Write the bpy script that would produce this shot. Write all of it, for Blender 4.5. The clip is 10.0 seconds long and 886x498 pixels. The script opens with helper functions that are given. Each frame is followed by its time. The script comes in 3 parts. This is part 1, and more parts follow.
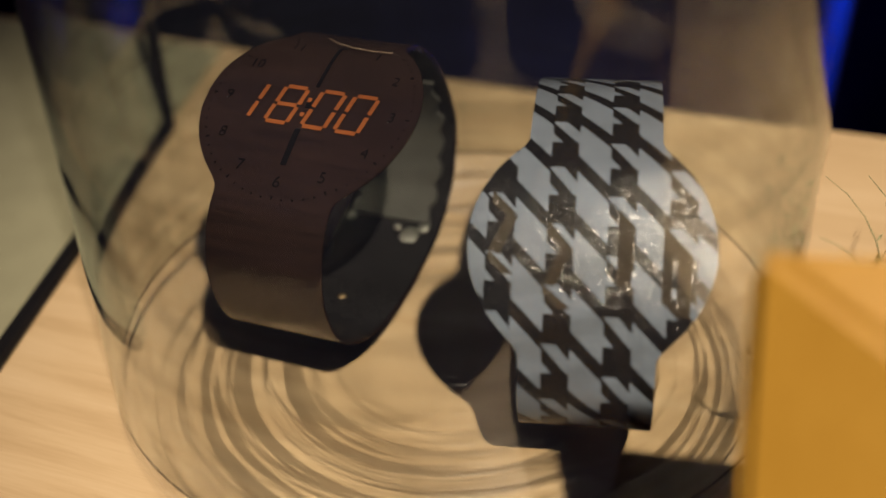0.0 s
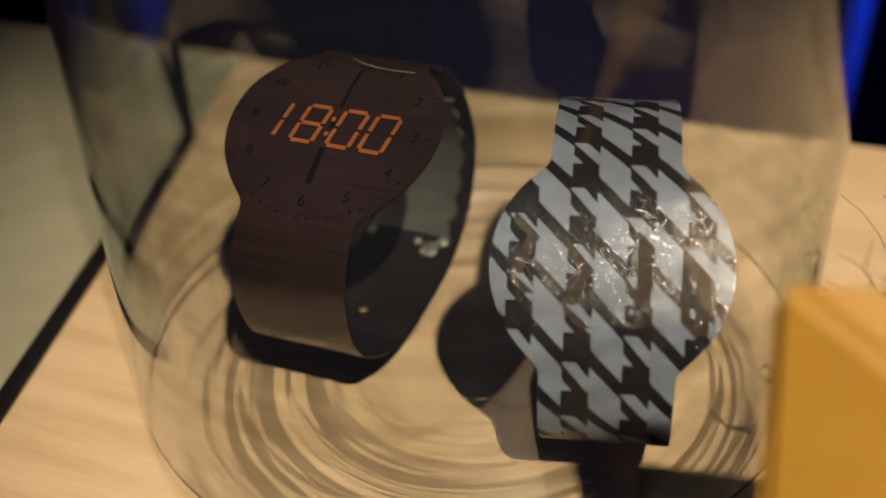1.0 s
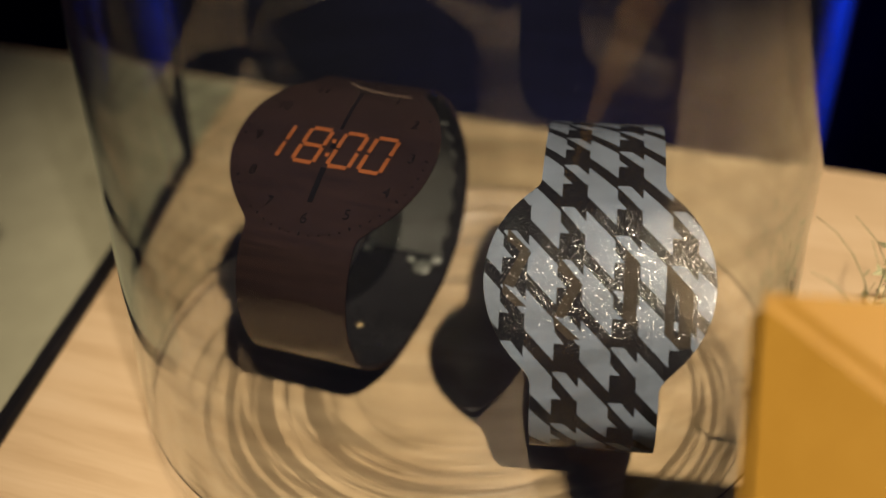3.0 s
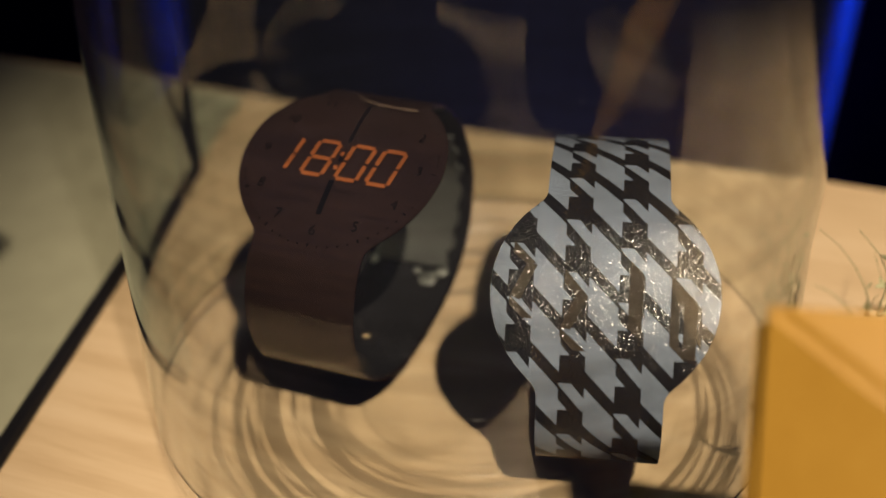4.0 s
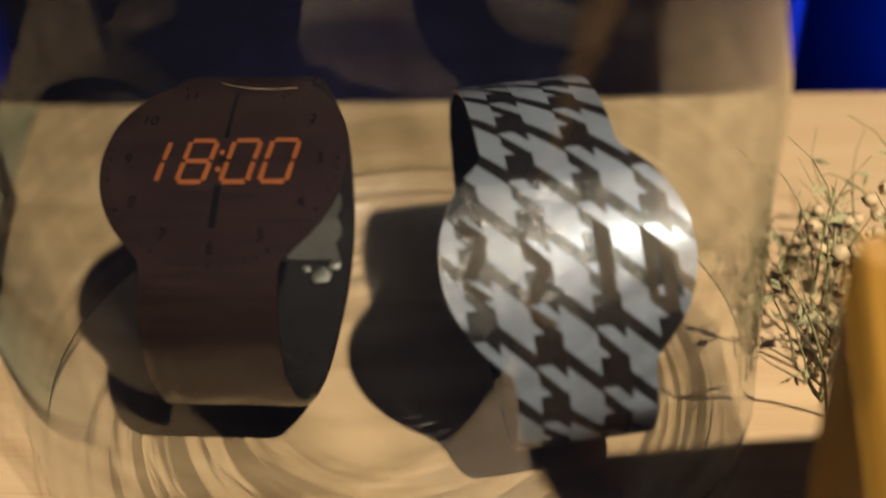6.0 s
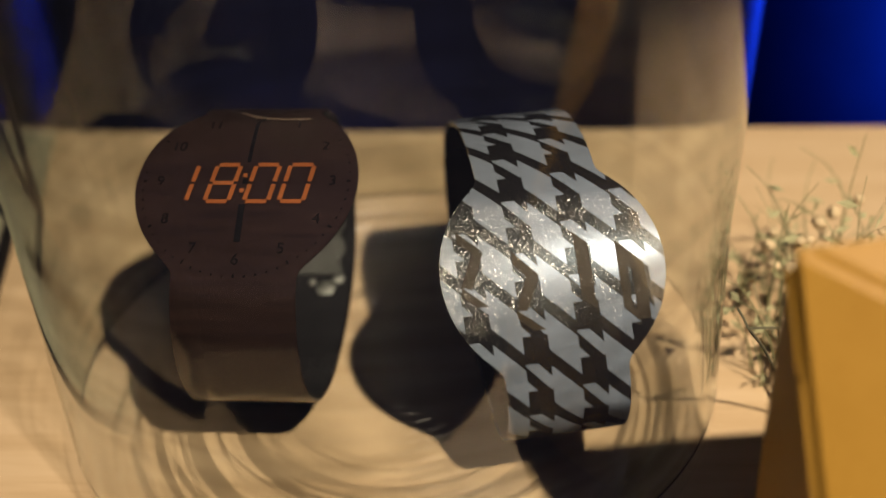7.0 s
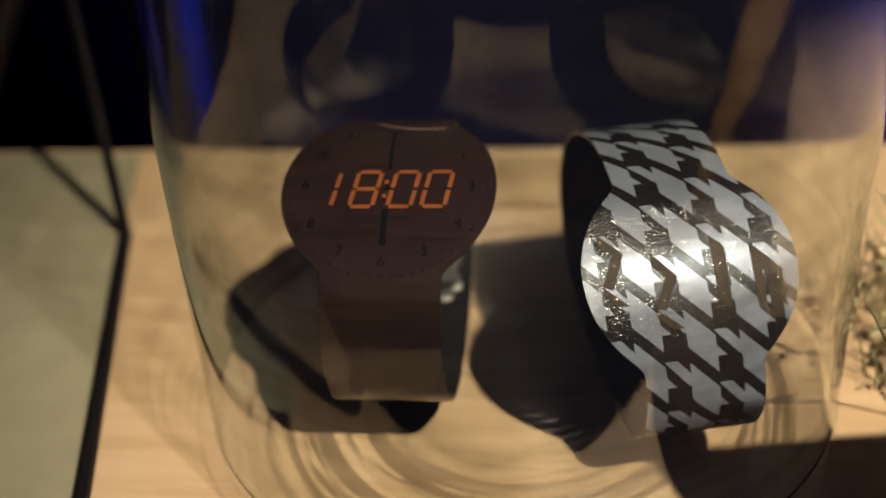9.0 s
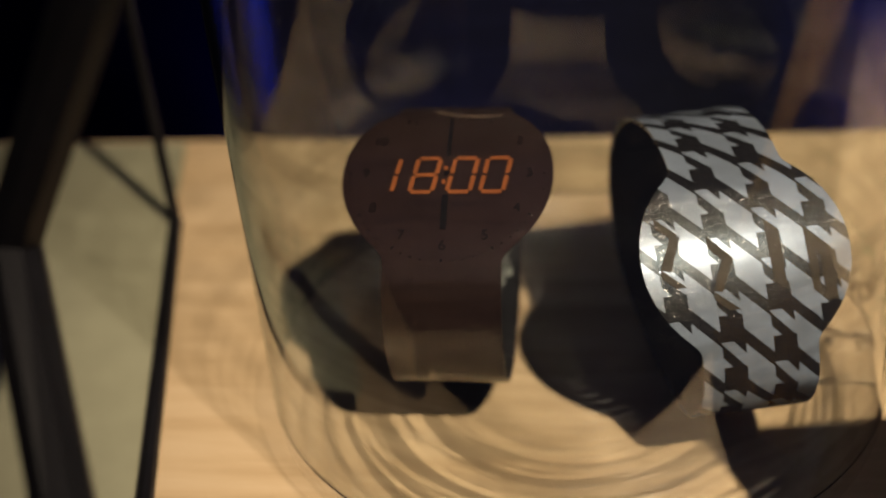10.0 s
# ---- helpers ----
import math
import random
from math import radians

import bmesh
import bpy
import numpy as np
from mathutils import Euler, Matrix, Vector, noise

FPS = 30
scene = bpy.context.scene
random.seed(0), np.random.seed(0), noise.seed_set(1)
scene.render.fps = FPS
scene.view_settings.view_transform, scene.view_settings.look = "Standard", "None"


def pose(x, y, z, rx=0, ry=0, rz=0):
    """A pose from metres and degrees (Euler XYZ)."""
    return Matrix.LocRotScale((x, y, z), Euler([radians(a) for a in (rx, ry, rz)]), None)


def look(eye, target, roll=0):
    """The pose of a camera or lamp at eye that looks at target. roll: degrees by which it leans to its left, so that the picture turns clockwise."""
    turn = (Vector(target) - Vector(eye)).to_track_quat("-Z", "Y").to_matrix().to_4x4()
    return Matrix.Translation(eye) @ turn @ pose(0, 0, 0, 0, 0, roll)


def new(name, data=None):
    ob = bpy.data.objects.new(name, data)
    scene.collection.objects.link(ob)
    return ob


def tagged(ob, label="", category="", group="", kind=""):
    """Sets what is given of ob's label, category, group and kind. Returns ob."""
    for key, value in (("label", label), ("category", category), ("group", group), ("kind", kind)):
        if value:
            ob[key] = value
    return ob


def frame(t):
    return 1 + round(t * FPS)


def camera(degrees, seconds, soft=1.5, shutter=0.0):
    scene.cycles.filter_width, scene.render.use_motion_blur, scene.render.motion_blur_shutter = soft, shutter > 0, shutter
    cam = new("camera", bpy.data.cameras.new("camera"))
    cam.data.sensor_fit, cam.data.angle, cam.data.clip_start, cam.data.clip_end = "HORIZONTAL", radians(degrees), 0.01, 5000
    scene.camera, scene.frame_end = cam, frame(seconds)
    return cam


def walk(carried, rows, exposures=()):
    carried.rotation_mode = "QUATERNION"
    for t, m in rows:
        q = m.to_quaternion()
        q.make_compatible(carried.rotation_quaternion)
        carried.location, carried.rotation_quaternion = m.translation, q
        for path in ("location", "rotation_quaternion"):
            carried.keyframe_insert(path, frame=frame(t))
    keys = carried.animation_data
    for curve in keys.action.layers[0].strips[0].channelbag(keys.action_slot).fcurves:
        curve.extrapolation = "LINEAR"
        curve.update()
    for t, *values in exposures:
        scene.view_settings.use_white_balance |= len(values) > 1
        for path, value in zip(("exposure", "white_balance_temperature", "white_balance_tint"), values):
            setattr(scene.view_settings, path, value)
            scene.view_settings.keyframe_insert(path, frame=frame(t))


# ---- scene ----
cam = camera(40.1, 10.0, soft=1.5, shutter=0.5)
cam.data.dof.use_dof = True
cam.data.dof.focus_distance = 0.213
cam.data.dof.aperture_fstop = 8.5

PATH = [
    (0, (0.07315, -0.1733, 0.15235), (0.04055, -0.0969, 0.0967), -2.8),
    (0.5, (0.0698, -0.1735, 0.1567), (0.0379, -0.09745, 0.10005), -2.5),
    (1, (0.07155, -0.1752, 0.15775), (0.0384, -0.0992, 0.10185), -2.9),
    (1.5, (0.07005, -0.1784, 0.1607), (0.03795, -0.102, 0.1048), -2.4),
    (2, (0.0715, -0.1808, 0.1614), (0.0399, -0.10385, 0.10585), -2.1),
    (3.5, (0.0729, -0.18655, 0.16295), (0.04065, -0.10865, 0.1092), -2.0),
    (4, (0.07255, -0.18715, 0.1636), (0.04025, -0.10905, 0.1102), -1.9),
    (4.5, (0.07355, -0.187, 0.1611), (0.041, -0.1084, 0.1085), -1.7),
    (5, (0.07195, -0.1852, 0.16435), (0.03975, -0.10695, 0.111), -1.8),
    (5.2, (0.0722, -0.1853, 0.15815), (0.03685, -0.10735, 0.10645), -2.1),
    (5.3, (0.06585, -0.18135, 0.15685), (0.03345, -0.1039, 0.10245), -2.0),
    (5.5, (0.05165, -0.17315, 0.15395), (0.02765, -0.0939, 0.09785), -2.4),
    (5.8, (0.03755, -0.16515, 0.15235), (0.0257, -0.0852, 0.0934), -5.4),
    (6, (0.0371, -0.16855, 0.152), (0.0243, -0.08735, 0.09505), -5.2),
    (6.2, (0.0383, -0.16775, 0.158), (0.025, -0.08615, 0.10175), -4.0),
    (7.3, (0.0345, -0.19845, 0.16535), (0.02455, -0.11505, 0.11105), -3.9),
    (7.5, (0.0349, -0.19935, 0.16615), (0.02345, -0.11565, 0.11265), -4.2),
    (8, (0.02805, -0.1998, 0.1662), (0.01695, -0.11565, 0.1134), -4.2),
    (8.5, (0.02065, -0.2002, 0.1653), (0.00895, -0.116, 0.11265), -4.3),
    (9, (0.01455, -0.203, 0.1657), (0.0026, -0.11895, 0.1129), -4.3),
    (9.5, (0.01145, -0.2062, 0.1653), (-0.00155, -0.1222, 0.11265), -5.0),
    (10, (0.00625, -0.20955, 0.1677), (-0.00665, -0.12585, 0.1145), -4.8),
]
walk(cam, [(t, look(eye, target, roll)) for t, eye, target, roll in PATH])

# ---- world and lights ----
world = bpy.data.worlds.new("world")
scene.world = world
world.use_nodes = True
world.node_tree.nodes["Background"].inputs["Color"].default_value = (0.30, 0.26, 0.42, 1)
world.node_tree.nodes["Background"].inputs["Strength"].default_value = 0.02


def lamp(name, kind, where, target, energy, color, size, spot=0.0, blend=0.3):
    data = bpy.data.lights.new(name, kind)
    data.energy, data.color = energy, color
    if kind == "AREA":
        data.size = size
    else:
        data.shadow_soft_size = size
    if kind == "SPOT":
        data.spot_size, data.spot_blend = radians(spot), blend
    ob = new(name, data)
    ob.matrix_world = look(where, target)
    return ob


lamp("ceiling_spotlight", "SPOT", (0.36, -0.45, 0.72), (0.075, 0.015, 0.02), 61.0, (1.0, 0.805, 0.60), 0.010, 29, 0.7)
scene.cycles.caustics_refractive = False
scene.cycles.caustics_reflective = False
lamp("blue_wall_light", "SPOT", (0.42, 0.44, -0.14), (0.42, 0.56, -0.14), 15.0, (0.012, 0.15, 1.0), 0.02, 142, 0.5)
lamp("violet_wash_light", "SPOT", (-0.12, 0.22, -0.42), (-0.12, 0.56, -0.14), 1.1, (0.12, 0.07, 1.0), 0.05, 60, 1.0)
# Unseen fill lamp, added to lift the shadows with bluish light.
lamp("added_fill", "AREA", (0, -0.6, 1.65), (0, -0.6, 0), 1.3, (0.50, 0.42, 1.0), 2.6)

# ---- materials ----


class Nodes:
    """Short spelling for one material's node tree."""

    def __init__(self, name):
        self.mat = bpy.data.materials.new(name)
        self.mat.use_nodes = True
        self.tree = self.mat.node_tree
        self.bsdf = self.tree.nodes["Principled BSDF"]
        self.out = self.tree.nodes["Material Output"]

    def add(self, kind, **props):
        node = self.tree.nodes.new(kind)
        for key, value in props.items():
            if key == "operation":
                node.operation = value
            elif key == "uv_map":
                node.uv_map = value
            elif key == "feature":
                node.feature = value
        return node

    def put(self, socket, value):
        if hasattr(value, "is_linked") or hasattr(value, "links"):
            self.tree.links.new(value, socket)
        else:
            socket.default_value = value

    def math(self, op, a, b=0.0):
        node = self.add("ShaderNodeMath", operation=op)
        self.put(node.inputs[0], a)
        self.put(node.inputs[1], b)
        return node.outputs[0]

    def mix(self, fac, a, b):
        node = self.add("ShaderNodeMix")
        node.data_type = "RGBA"
        self.put(node.inputs[0], fac)
        self.put(node.inputs[6], a)
        self.put(node.inputs[7], b)
        return node.outputs[2]

    def coords(self, scale=(1, 1, 1), kind="Object", rotate=(0, 0, 0)):
        tex = self.add("ShaderNodeTexCoord")
        mapping = self.add("ShaderNodeMapping")
        mapping.inputs["Scale"].default_value = scale
        mapping.inputs["Rotation"].default_value = rotate
        self.tree.links.new(tex.outputs[kind], mapping.inputs["Vector"])
        return mapping.outputs[0]

    def noise(self, vector, scale, detail=4.0, rough=0.55, distort=0.0):
        node = self.add("ShaderNodeTexNoise")
        self.put(node.inputs["Vector"], vector)
        node.inputs["Scale"].default_value = scale
        node.inputs["Detail"].default_value = detail
        node.inputs["Roughness"].default_value = rough
        node.inputs["Distortion"].default_value = distort
        return node.outputs["Fac"]

    def ramp(self, fac, stops):
        node = self.add("ShaderNodeValToRGB")
        ramp = node.color_ramp
        while len(ramp.elements) < len(stops):
            ramp.elements.new(0.5)
        for element, (place, color) in zip(ramp.elements, stops):
            element.position, element.color = place, (*color, 1)
        self.put(node.inputs[0], fac)
        return node.outputs["Color"]

    def bump(self, height, strength, distance):
        node = self.add("ShaderNodeBump")
        node.inputs["Strength"].default_value = strength
        node.inputs["Distance"].default_value = distance
        self.put(node.inputs["Height"], height)
        self.put(self.bsdf.inputs["Normal"], node.outputs[0])

    def set(self, **values):
        names = {"color": "Base Color", "rough": "Roughness", "metal": "Metallic", "spec": "Specular IOR Level",
                 "coat": "Coat Weight", "coat_rough": "Coat Roughness"}
        for key, value in values.items():
            self.put(self.bsdf.inputs[names[key]], value)
        return self


def plain(name, color, rough, metal=0.0, grain=200.0, spread=0.25, bump=0.1, spec=0.5):
    n = Nodes(name)
    v = n.coords()
    fine, broad = n.noise(v, grain), n.noise(v, grain / 9)
    both = n.math("ADD", n.math("MULTIPLY", fine, 0.5), n.math("MULTIPLY", broad, 0.5))
    low = tuple(c * (1 - spread) for c in color)
    high = tuple(min(1, c * (1 + spread)) for c in color)
    n.set(color=n.ramp(both, [(0.3, low), (0.7, high)]), metal=metal, spec=spec,
          rough=n.math("ADD", n.math("MULTIPLY", broad, 0.2), rough - 0.1))
    n.bump(fine, bump, 0.0003)
    return n.mat


def table_wood():
    n = Nodes("pale_wood")
    v = n.coords((2.2, 26, 26))
    grain = n.noise(v, 6, 6, 0.6, 0.6)
    fine = n.noise(n.coords((12, 240, 240)), 8, 3)
    broad = n.noise(n.coords((4, 9, 9)), 3, 2)
    both = n.math("ADD", n.math("MULTIPLY", grain, 0.6), n.math("ADD", n.math("MULTIPLY", fine, 0.2), n.math("MULTIPLY", broad, 0.2)))
    n.set(color=n.ramp(both, [(0.30, (0.44, 0.31, 0.17)), (0.5, (0.56, 0.42, 0.25)), (0.7, (0.64, 0.50, 0.32))]),
          rough=n.math("ADD", n.math("MULTIPLY", grain, 0.25), 0.32))
    n.bump(both, 0.12, 0.0004)
    return n.mat


def flakes(n, tilt, scale=5200.0, coat=0.3, gloss=0.10, rarity=3.0):
    """Fine metallic flakes under a thin lacquer, each leaning its own way with its own gloss; gives the flakes' random value."""
    cells = n.add("ShaderNodeTexVoronoi")
    n.put(cells.inputs["Vector"], n.coords())
    cells.inputs["Scale"].default_value = scale
    lean = n.add("ShaderNodeVectorMath", operation="SUBTRACT")
    n.put(lean.inputs[0], cells.outputs["Color"])
    lean.inputs[1].default_value = (0.5, 0.5, 0.5)
    part_of = n.add("ShaderNodeVectorMath", operation="SCALE")
    n.put(part_of.inputs[0], lean.outputs[0])
    part_of.inputs["Scale"].default_value = tilt
    total = n.add("ShaderNodeVectorMath", operation="ADD")
    n.put(total.inputs[0], n.add("ShaderNodeNewGeometry").outputs["Normal"])
    n.put(total.inputs[1], part_of.outputs[0])
    unit = n.add("ShaderNodeVectorMath", operation="NORMALIZE")
    n.put(unit.inputs[0], total.outputs[0])
    n.put(n.bsdf.inputs["Coat Normal"], unit.outputs[0])
    fine = n.noise(n.coords(), scale * 0.35, 2)
    n.bump(fine, 0.25, 0.00002)
    split = n.add("ShaderNodeSeparateColor")
    n.put(split.inputs[0], cells.outputs["Color"])
    n.set(coat=n.math("MULTIPLY", n.math("POWER", split.outputs[0], rarity), coat), coat_rough=gloss)
    return split.outputs[1]


def hounds_tooth():
    """Dark and silver check printed on the strap: flat strap coordinates in millimetres."""
    n = Nodes("hounds_tooth_film")
    uv = n.add("ShaderNodeUVMap", uv_map="flat")
    split = n.add("ShaderNodeSeparateXYZ")
    n.put(split.inputs[0], uv.outputs[0])
    across = n.math("DIVIDE", n.math("ADD", split.outputs[0], 7.0 + 95.0), 9.5)
    column = n.math("FLOOR", across)
    a = n.math("FRACT", across)
    down = n.math("ADD", n.math("DIVIDE", n.math("ADD", split.outputs[1], 17.5 + 190.0), 9.5), n.math("MULTIPLY", column, 0.5))
    b = n.math("FRACT", down)
    slope = n.math("MULTIPLY", a, 1.12)

    def between(value, low, high):
        return n.math("MULTIPLY", n.math("GREATER_THAN", value, low), n.math("LESS_THAN", value, high))

    block = n.math("LESS_THAN", b, n.math("MAXIMUM", 0.5, n.math("ADD", n.math("MULTIPLY", n.math("SUBTRACT", a, 0.23), 1.15), 0.5)))
    stripe = between(b, n.math("ADD", slope, 0.53), n.math("ADD", slope, 0.80))
    dark_column = n.math("MAXIMUM", block, stripe)
    low = n.math("ADD", n.math("SUBTRACT", a, 0.46), 0.27)
    high = n.math("ADD", low, 0.29)
    band = n.math("MAXIMUM", between(b, low, high), between(n.math("ADD", b, 1.0), low, high))
    inside = n.math("LESS_THAN", a, 0.46)
    ink = n.math("ADD", n.math("MULTIPLY", inside, dark_column), n.math("MULTIPLY", n.math("SUBTRACT", 1.0, inside), band))
    fleck = flakes(n, 0.28, 8000, 0.8, 0.13, 1.8)
    brush = n.noise(n.coords((60, 900, 60), rotate=(0, 0.5, 0.6)), 5, 3)
    silver = n.mix(brush, (0.115, 0.142, 0.190, 1), (0.215, 0.255, 0.325, 1))
    silver = n.mix(n.math("MULTIPLY", fleck, 0.4), silver, (0.07, 0.085, 0.11, 1))
    black = n.mix(n.math("POWER", fleck, 6.0), (0.006, 0.006, 0.007, 1), (0.022, 0.020, 0.018, 1))
    n.set(color=n.mix(ink, silver, black), rough=0.22, spec=0.05)
    n.bsdf.inputs["Specular Tint"].default_value = (0.62, 0.82, 1.0, 1)
    n.put(n.bsdf.inputs["Metallic"], n.math("MULTIPLY", n.math("SUBTRACT", 1.0, ink), 0.06))
    return n.mat


def dark_film():
    n = Nodes("dark_brown_film")
    uv = n.add("ShaderNodeUVMap", uv_map="flat")
    mapping = n.add("ShaderNodeMapping")
    mapping.inputs["Scale"].default_value = (0.03, 0.5, 1)
    n.put(mapping.inputs["Vector"], uv.outputs[0])
    streak = n.noise(mapping.outputs[0], 1.6, 4, 0.6, 0.8)
    flakes(n, 0.30, 6000, 0.5, 0.10, 4.0)
    n.set(color=n.ramp(streak, [(0.3, (0.0110, 0.0064, 0.0055)), (0.7, (0.0205, 0.0112, 0.0088))]), rough=0.2, spec=0.6)
    return n.mat


def film(name, color, rough, strength=0.2, gloss=0.4, spec=0.3):
    n = Nodes(name)
    tint = n.noise(n.coords(), 900, 3)
    flakes(n, strength, 5200, gloss, 0.10)
    n.set(color=n.mix(tint, (*[c * 0.8 for c in color], 1), (*[min(1, c * 1.2) for c in color], 1)), rough=rough, spec=spec)
    return n.mat


def clear_glass(name, tint=(0.97, 0.985, 0.98), ior=1.46, rough=0.0):
    n = Nodes(name)
    n.tree.nodes.remove(n.bsdf)
    glass = n.add("ShaderNodeBsdfGlass")
    glass.inputs["Color"].default_value = (*tint, 1)
    glass.inputs["Roughness"].default_value = rough
    glass.inputs["IOR"].default_value = ior
    n.tree.links.new(glass.outputs[0], n.out.inputs["Surface"])
    return n.mat


def base_glass():
    """Thick pressed glass: painted rings thin the light like caustics; a little gloss is added."""
    n = Nodes("thick_base_glass")
    n.tree.nodes.remove(n.bsdf)
    split = n.add("ShaderNodeSeparateXYZ")
    n.put(split.inputs[0], n.coords())
    x, y = split.outputs[0], split.outputs[1]

    def rings(dx, dy, across, along, detail):
        u, v = n.math("SUBTRACT", x, dx), n.math("SUBTRACT", y, dy)
        far = n.math("SQRT", n.math("ADD", n.math("MULTIPLY", u, u), n.math("MULTIPLY", v, v)))
        at = n.add("ShaderNodeCombineXYZ")
        for socket, value, scale in zip(at.inputs, (far, x, y), (across, along, along)):
            n.put(socket, n.math("MULTIPLY", value, scale))
        return far, n.noise(at.outputs[0], 1.0, detail, 0.55)

    r, broad = rings(0.0, 0.002, 480.0, 10.0, 2.5)
    _, fine = rings(-0.003, 0.008, 620.0, 12.0, 2.0)
    height = n.math("ADD", n.math("MULTIPLY", broad, 0.7), n.math("MULTIPLY", fine, 0.3))
    glass = n.add("ShaderNodeBsdfGlass")
    glass.inputs["Color"].default_value = (0.97, 0.96, 0.93, 1)
    glass.inputs["IOR"].default_value = 1.12
    clear = n.add("ShaderNodeBsdfTransparent")
    clear.inputs["Color"].default_value = (1, 1, 1, 1)
    body = n.add("ShaderNodeMixShader")
    # Ring mask blocks light in arcs, in place of caustics on the table.
    caustic_rings = n.ramp(height, [(0.45, (0.0, 0.0, 0.0)), (0.50, (0.20, 0.20, 0.20)), (0.55, (0.62, 0.62, 0.62))])
    n.put(body.inputs[0], n.math("MULTIPLY", n.math("MULTIPLY", caustic_rings, n.math("LESS_THAN", split.outputs[2], 0.0012)), n.math("MINIMUM", 1.0, n.math("MAXIMUM", 0.0, n.math("MULTIPLY", n.math("SUBTRACT", r, 0.018), 60.0)))))
    n.put(body.inputs[1], clear.outputs[0])
    n.put(body.inputs[2], glass.outputs[0])
    bump = n.add("ShaderNodeBump")
    bump.inputs["Strength"].default_value = 1.0
    bump.inputs["Distance"].default_value = 0.006
    n.put(bump.inputs["Height"], height)
    sheen = n.add("ShaderNodeBsdfGlossy")
    sheen.inputs["Roughness"].default_value = 0.36
    n.put(sheen.inputs["Normal"], bump.outputs[0])
    both = n.add("ShaderNodeMixShader")
    # Extra gloss at the rim stands in for the caustic in the corner.
    n.put(both.inputs[0], n.math("ADD", 0.012, n.math("MULTIPLY", n.math("GREATER_THAN", r, 0.0525), 0.05)))
    n.put(both.inputs[1], body.outputs[0])
    n.put(both.inputs[2], sheen.outputs[0])
    n.put(n.out.inputs["Surface"], both.outputs[0])
    return n.mat


def wall_tint():
    """Faint level and upright bands hold back light as the vase's painted shadow; a veil adds haze."""
    n = Nodes("painted_wall_shade")
    n.tree.nodes.remove(n.bsdf)
    level = n.noise(n.coords((10, 10, 210)), 1.0, 3, 0.6, 0.5)
    upright = n.noise(n.coords((120, 120, 7)), 1.0, 2, 0.5)
    both = n.math("ADD", n.math("MULTIPLY", level, 0.6), n.math("MULTIPLY", upright, 0.4))
    clear = n.add("ShaderNodeBsdfTransparent")
    n.put(clear.inputs["Color"], n.ramp(both, [(0.36, (0.87, 0.865, 0.85)), (0.56, (0.99, 0.99, 0.985))]))
    # Bluish diffuse share stands in for the haze of reflections on the glass.
    veil = n.add("ShaderNodeBsdfDiffuse")
    veil.inputs["Color"].default_value = (0.50, 0.56, 0.95, 1)
    veiled = n.add("ShaderNodeMixShader")
    veiled.inputs[0].default_value = 0.0035
    n.put(veiled.inputs[1], clear.outputs[0])
    n.put(veiled.inputs[2], veil.outputs[0])
    n.put(n.out.inputs["Surface"], veiled.outputs[0])
    return n.mat


def yellow_paint():
    n = Nodes("yellow_painted_card")
    v = n.coords()
    fibre, broad = n.noise(v, 900, 4), n.noise(v, 60, 3)
    both = n.math("ADD", n.math("MULTIPLY", fibre, 0.4), n.math("MULTIPLY", broad, 0.6))
    n.set(color=n.ramp(both, [(0.3, (0.27, 0.140, 0.010)), (0.7, (0.32, 0.176, 0.019))]), rough=0.55)
    n.bump(fibre, 0.15, 0.0002)
    return n.mat


WOOD = table_wood()
PLINTH = plain("dark_plinth_paint", (0.03, 0.03, 0.035), 0.6)
WALL = plain("navy_wall_paint", (0.010, 0.011, 0.050), 0.8, grain=40, spec=0.12)
DARK_WALL = plain("dark_wall_paint", (0.02, 0.018, 0.022), 0.8, grain=40, spec=0.15)
FLOOR = plain("dark_carpet", (0.03, 0.03, 0.035), 0.9, grain=300)
GLASS = clear_glass("clear_glass")
BASE_GLASS = base_glass()
WALL_SHADE = wall_tint()
CHECK = hounds_tooth()
BROWN = dark_film()
LINING = plain("black_lining", (0.012, 0.012, 0.013), 0.25, grain=700, bump=0.05, spec=0.22)
GREY_LINING = plain("grey_module_plastic", (0.05, 0.053, 0.05), 0.4, grain=700, spec=0.3)
ORANGE = film("orange_film", (0.21, 0.062, 0.016), 0.4)
INK = film("black_ink", (0.002, 0.002, 0.003), 0.45, 0.2, 0.1, 0.1)
GHOST = film("faded_brown_ink", (0.026, 0.020, 0.013), 0.45, 0.7, 0.9, 0.06)
SILVER = plain("dull_silver", (0.17, 0.18, 0.17), 0.55, 1.0, 800, 0.1)
BRASS = plain("brass", (0.60, 0.48, 0.28), 0.3, 1.0, 800, 0.1)
BLACK_METAL = plain("black_painted_metal", (0.007, 0.007, 0.009), 0.5, 0.0, 500, spec=0.1)
PALE = plain("pale_green_grey_card", (0.30, 0.30, 0.205), 0.5, grain=90, spread=0.12)
YELLOW = yellow_paint()
STEM = plain("dry_green_stem", (0.20, 0.20, 0.10), 0.6, grain=900)
LEAF = plain("grey_green_leaf", (0.34, 0.34, 0.19), 0.6, grain=900)
TWIG = plain("dark_twig", (0.09, 0.085, 0.05), 0.7, grain=900)
SEED = plain("cream_seed_head", (0.50, 0.40, 0.24), 0.7, grain=900)

# ---- helpers of this place ----


def part(name, bm, material, parent=None, label="", smooth=False):
    mesh = bpy.data.meshes.new(name)
    bm.to_mesh(mesh)
    bm.free()
    mesh.materials.append(material)
    if smooth:
        mesh.polygons.foreach_set("use_smooth", [True] * len(mesh.polygons))
    ob = new(name, mesh)
    ob.parent = parent
    return tagged(ob, label) if label else ob


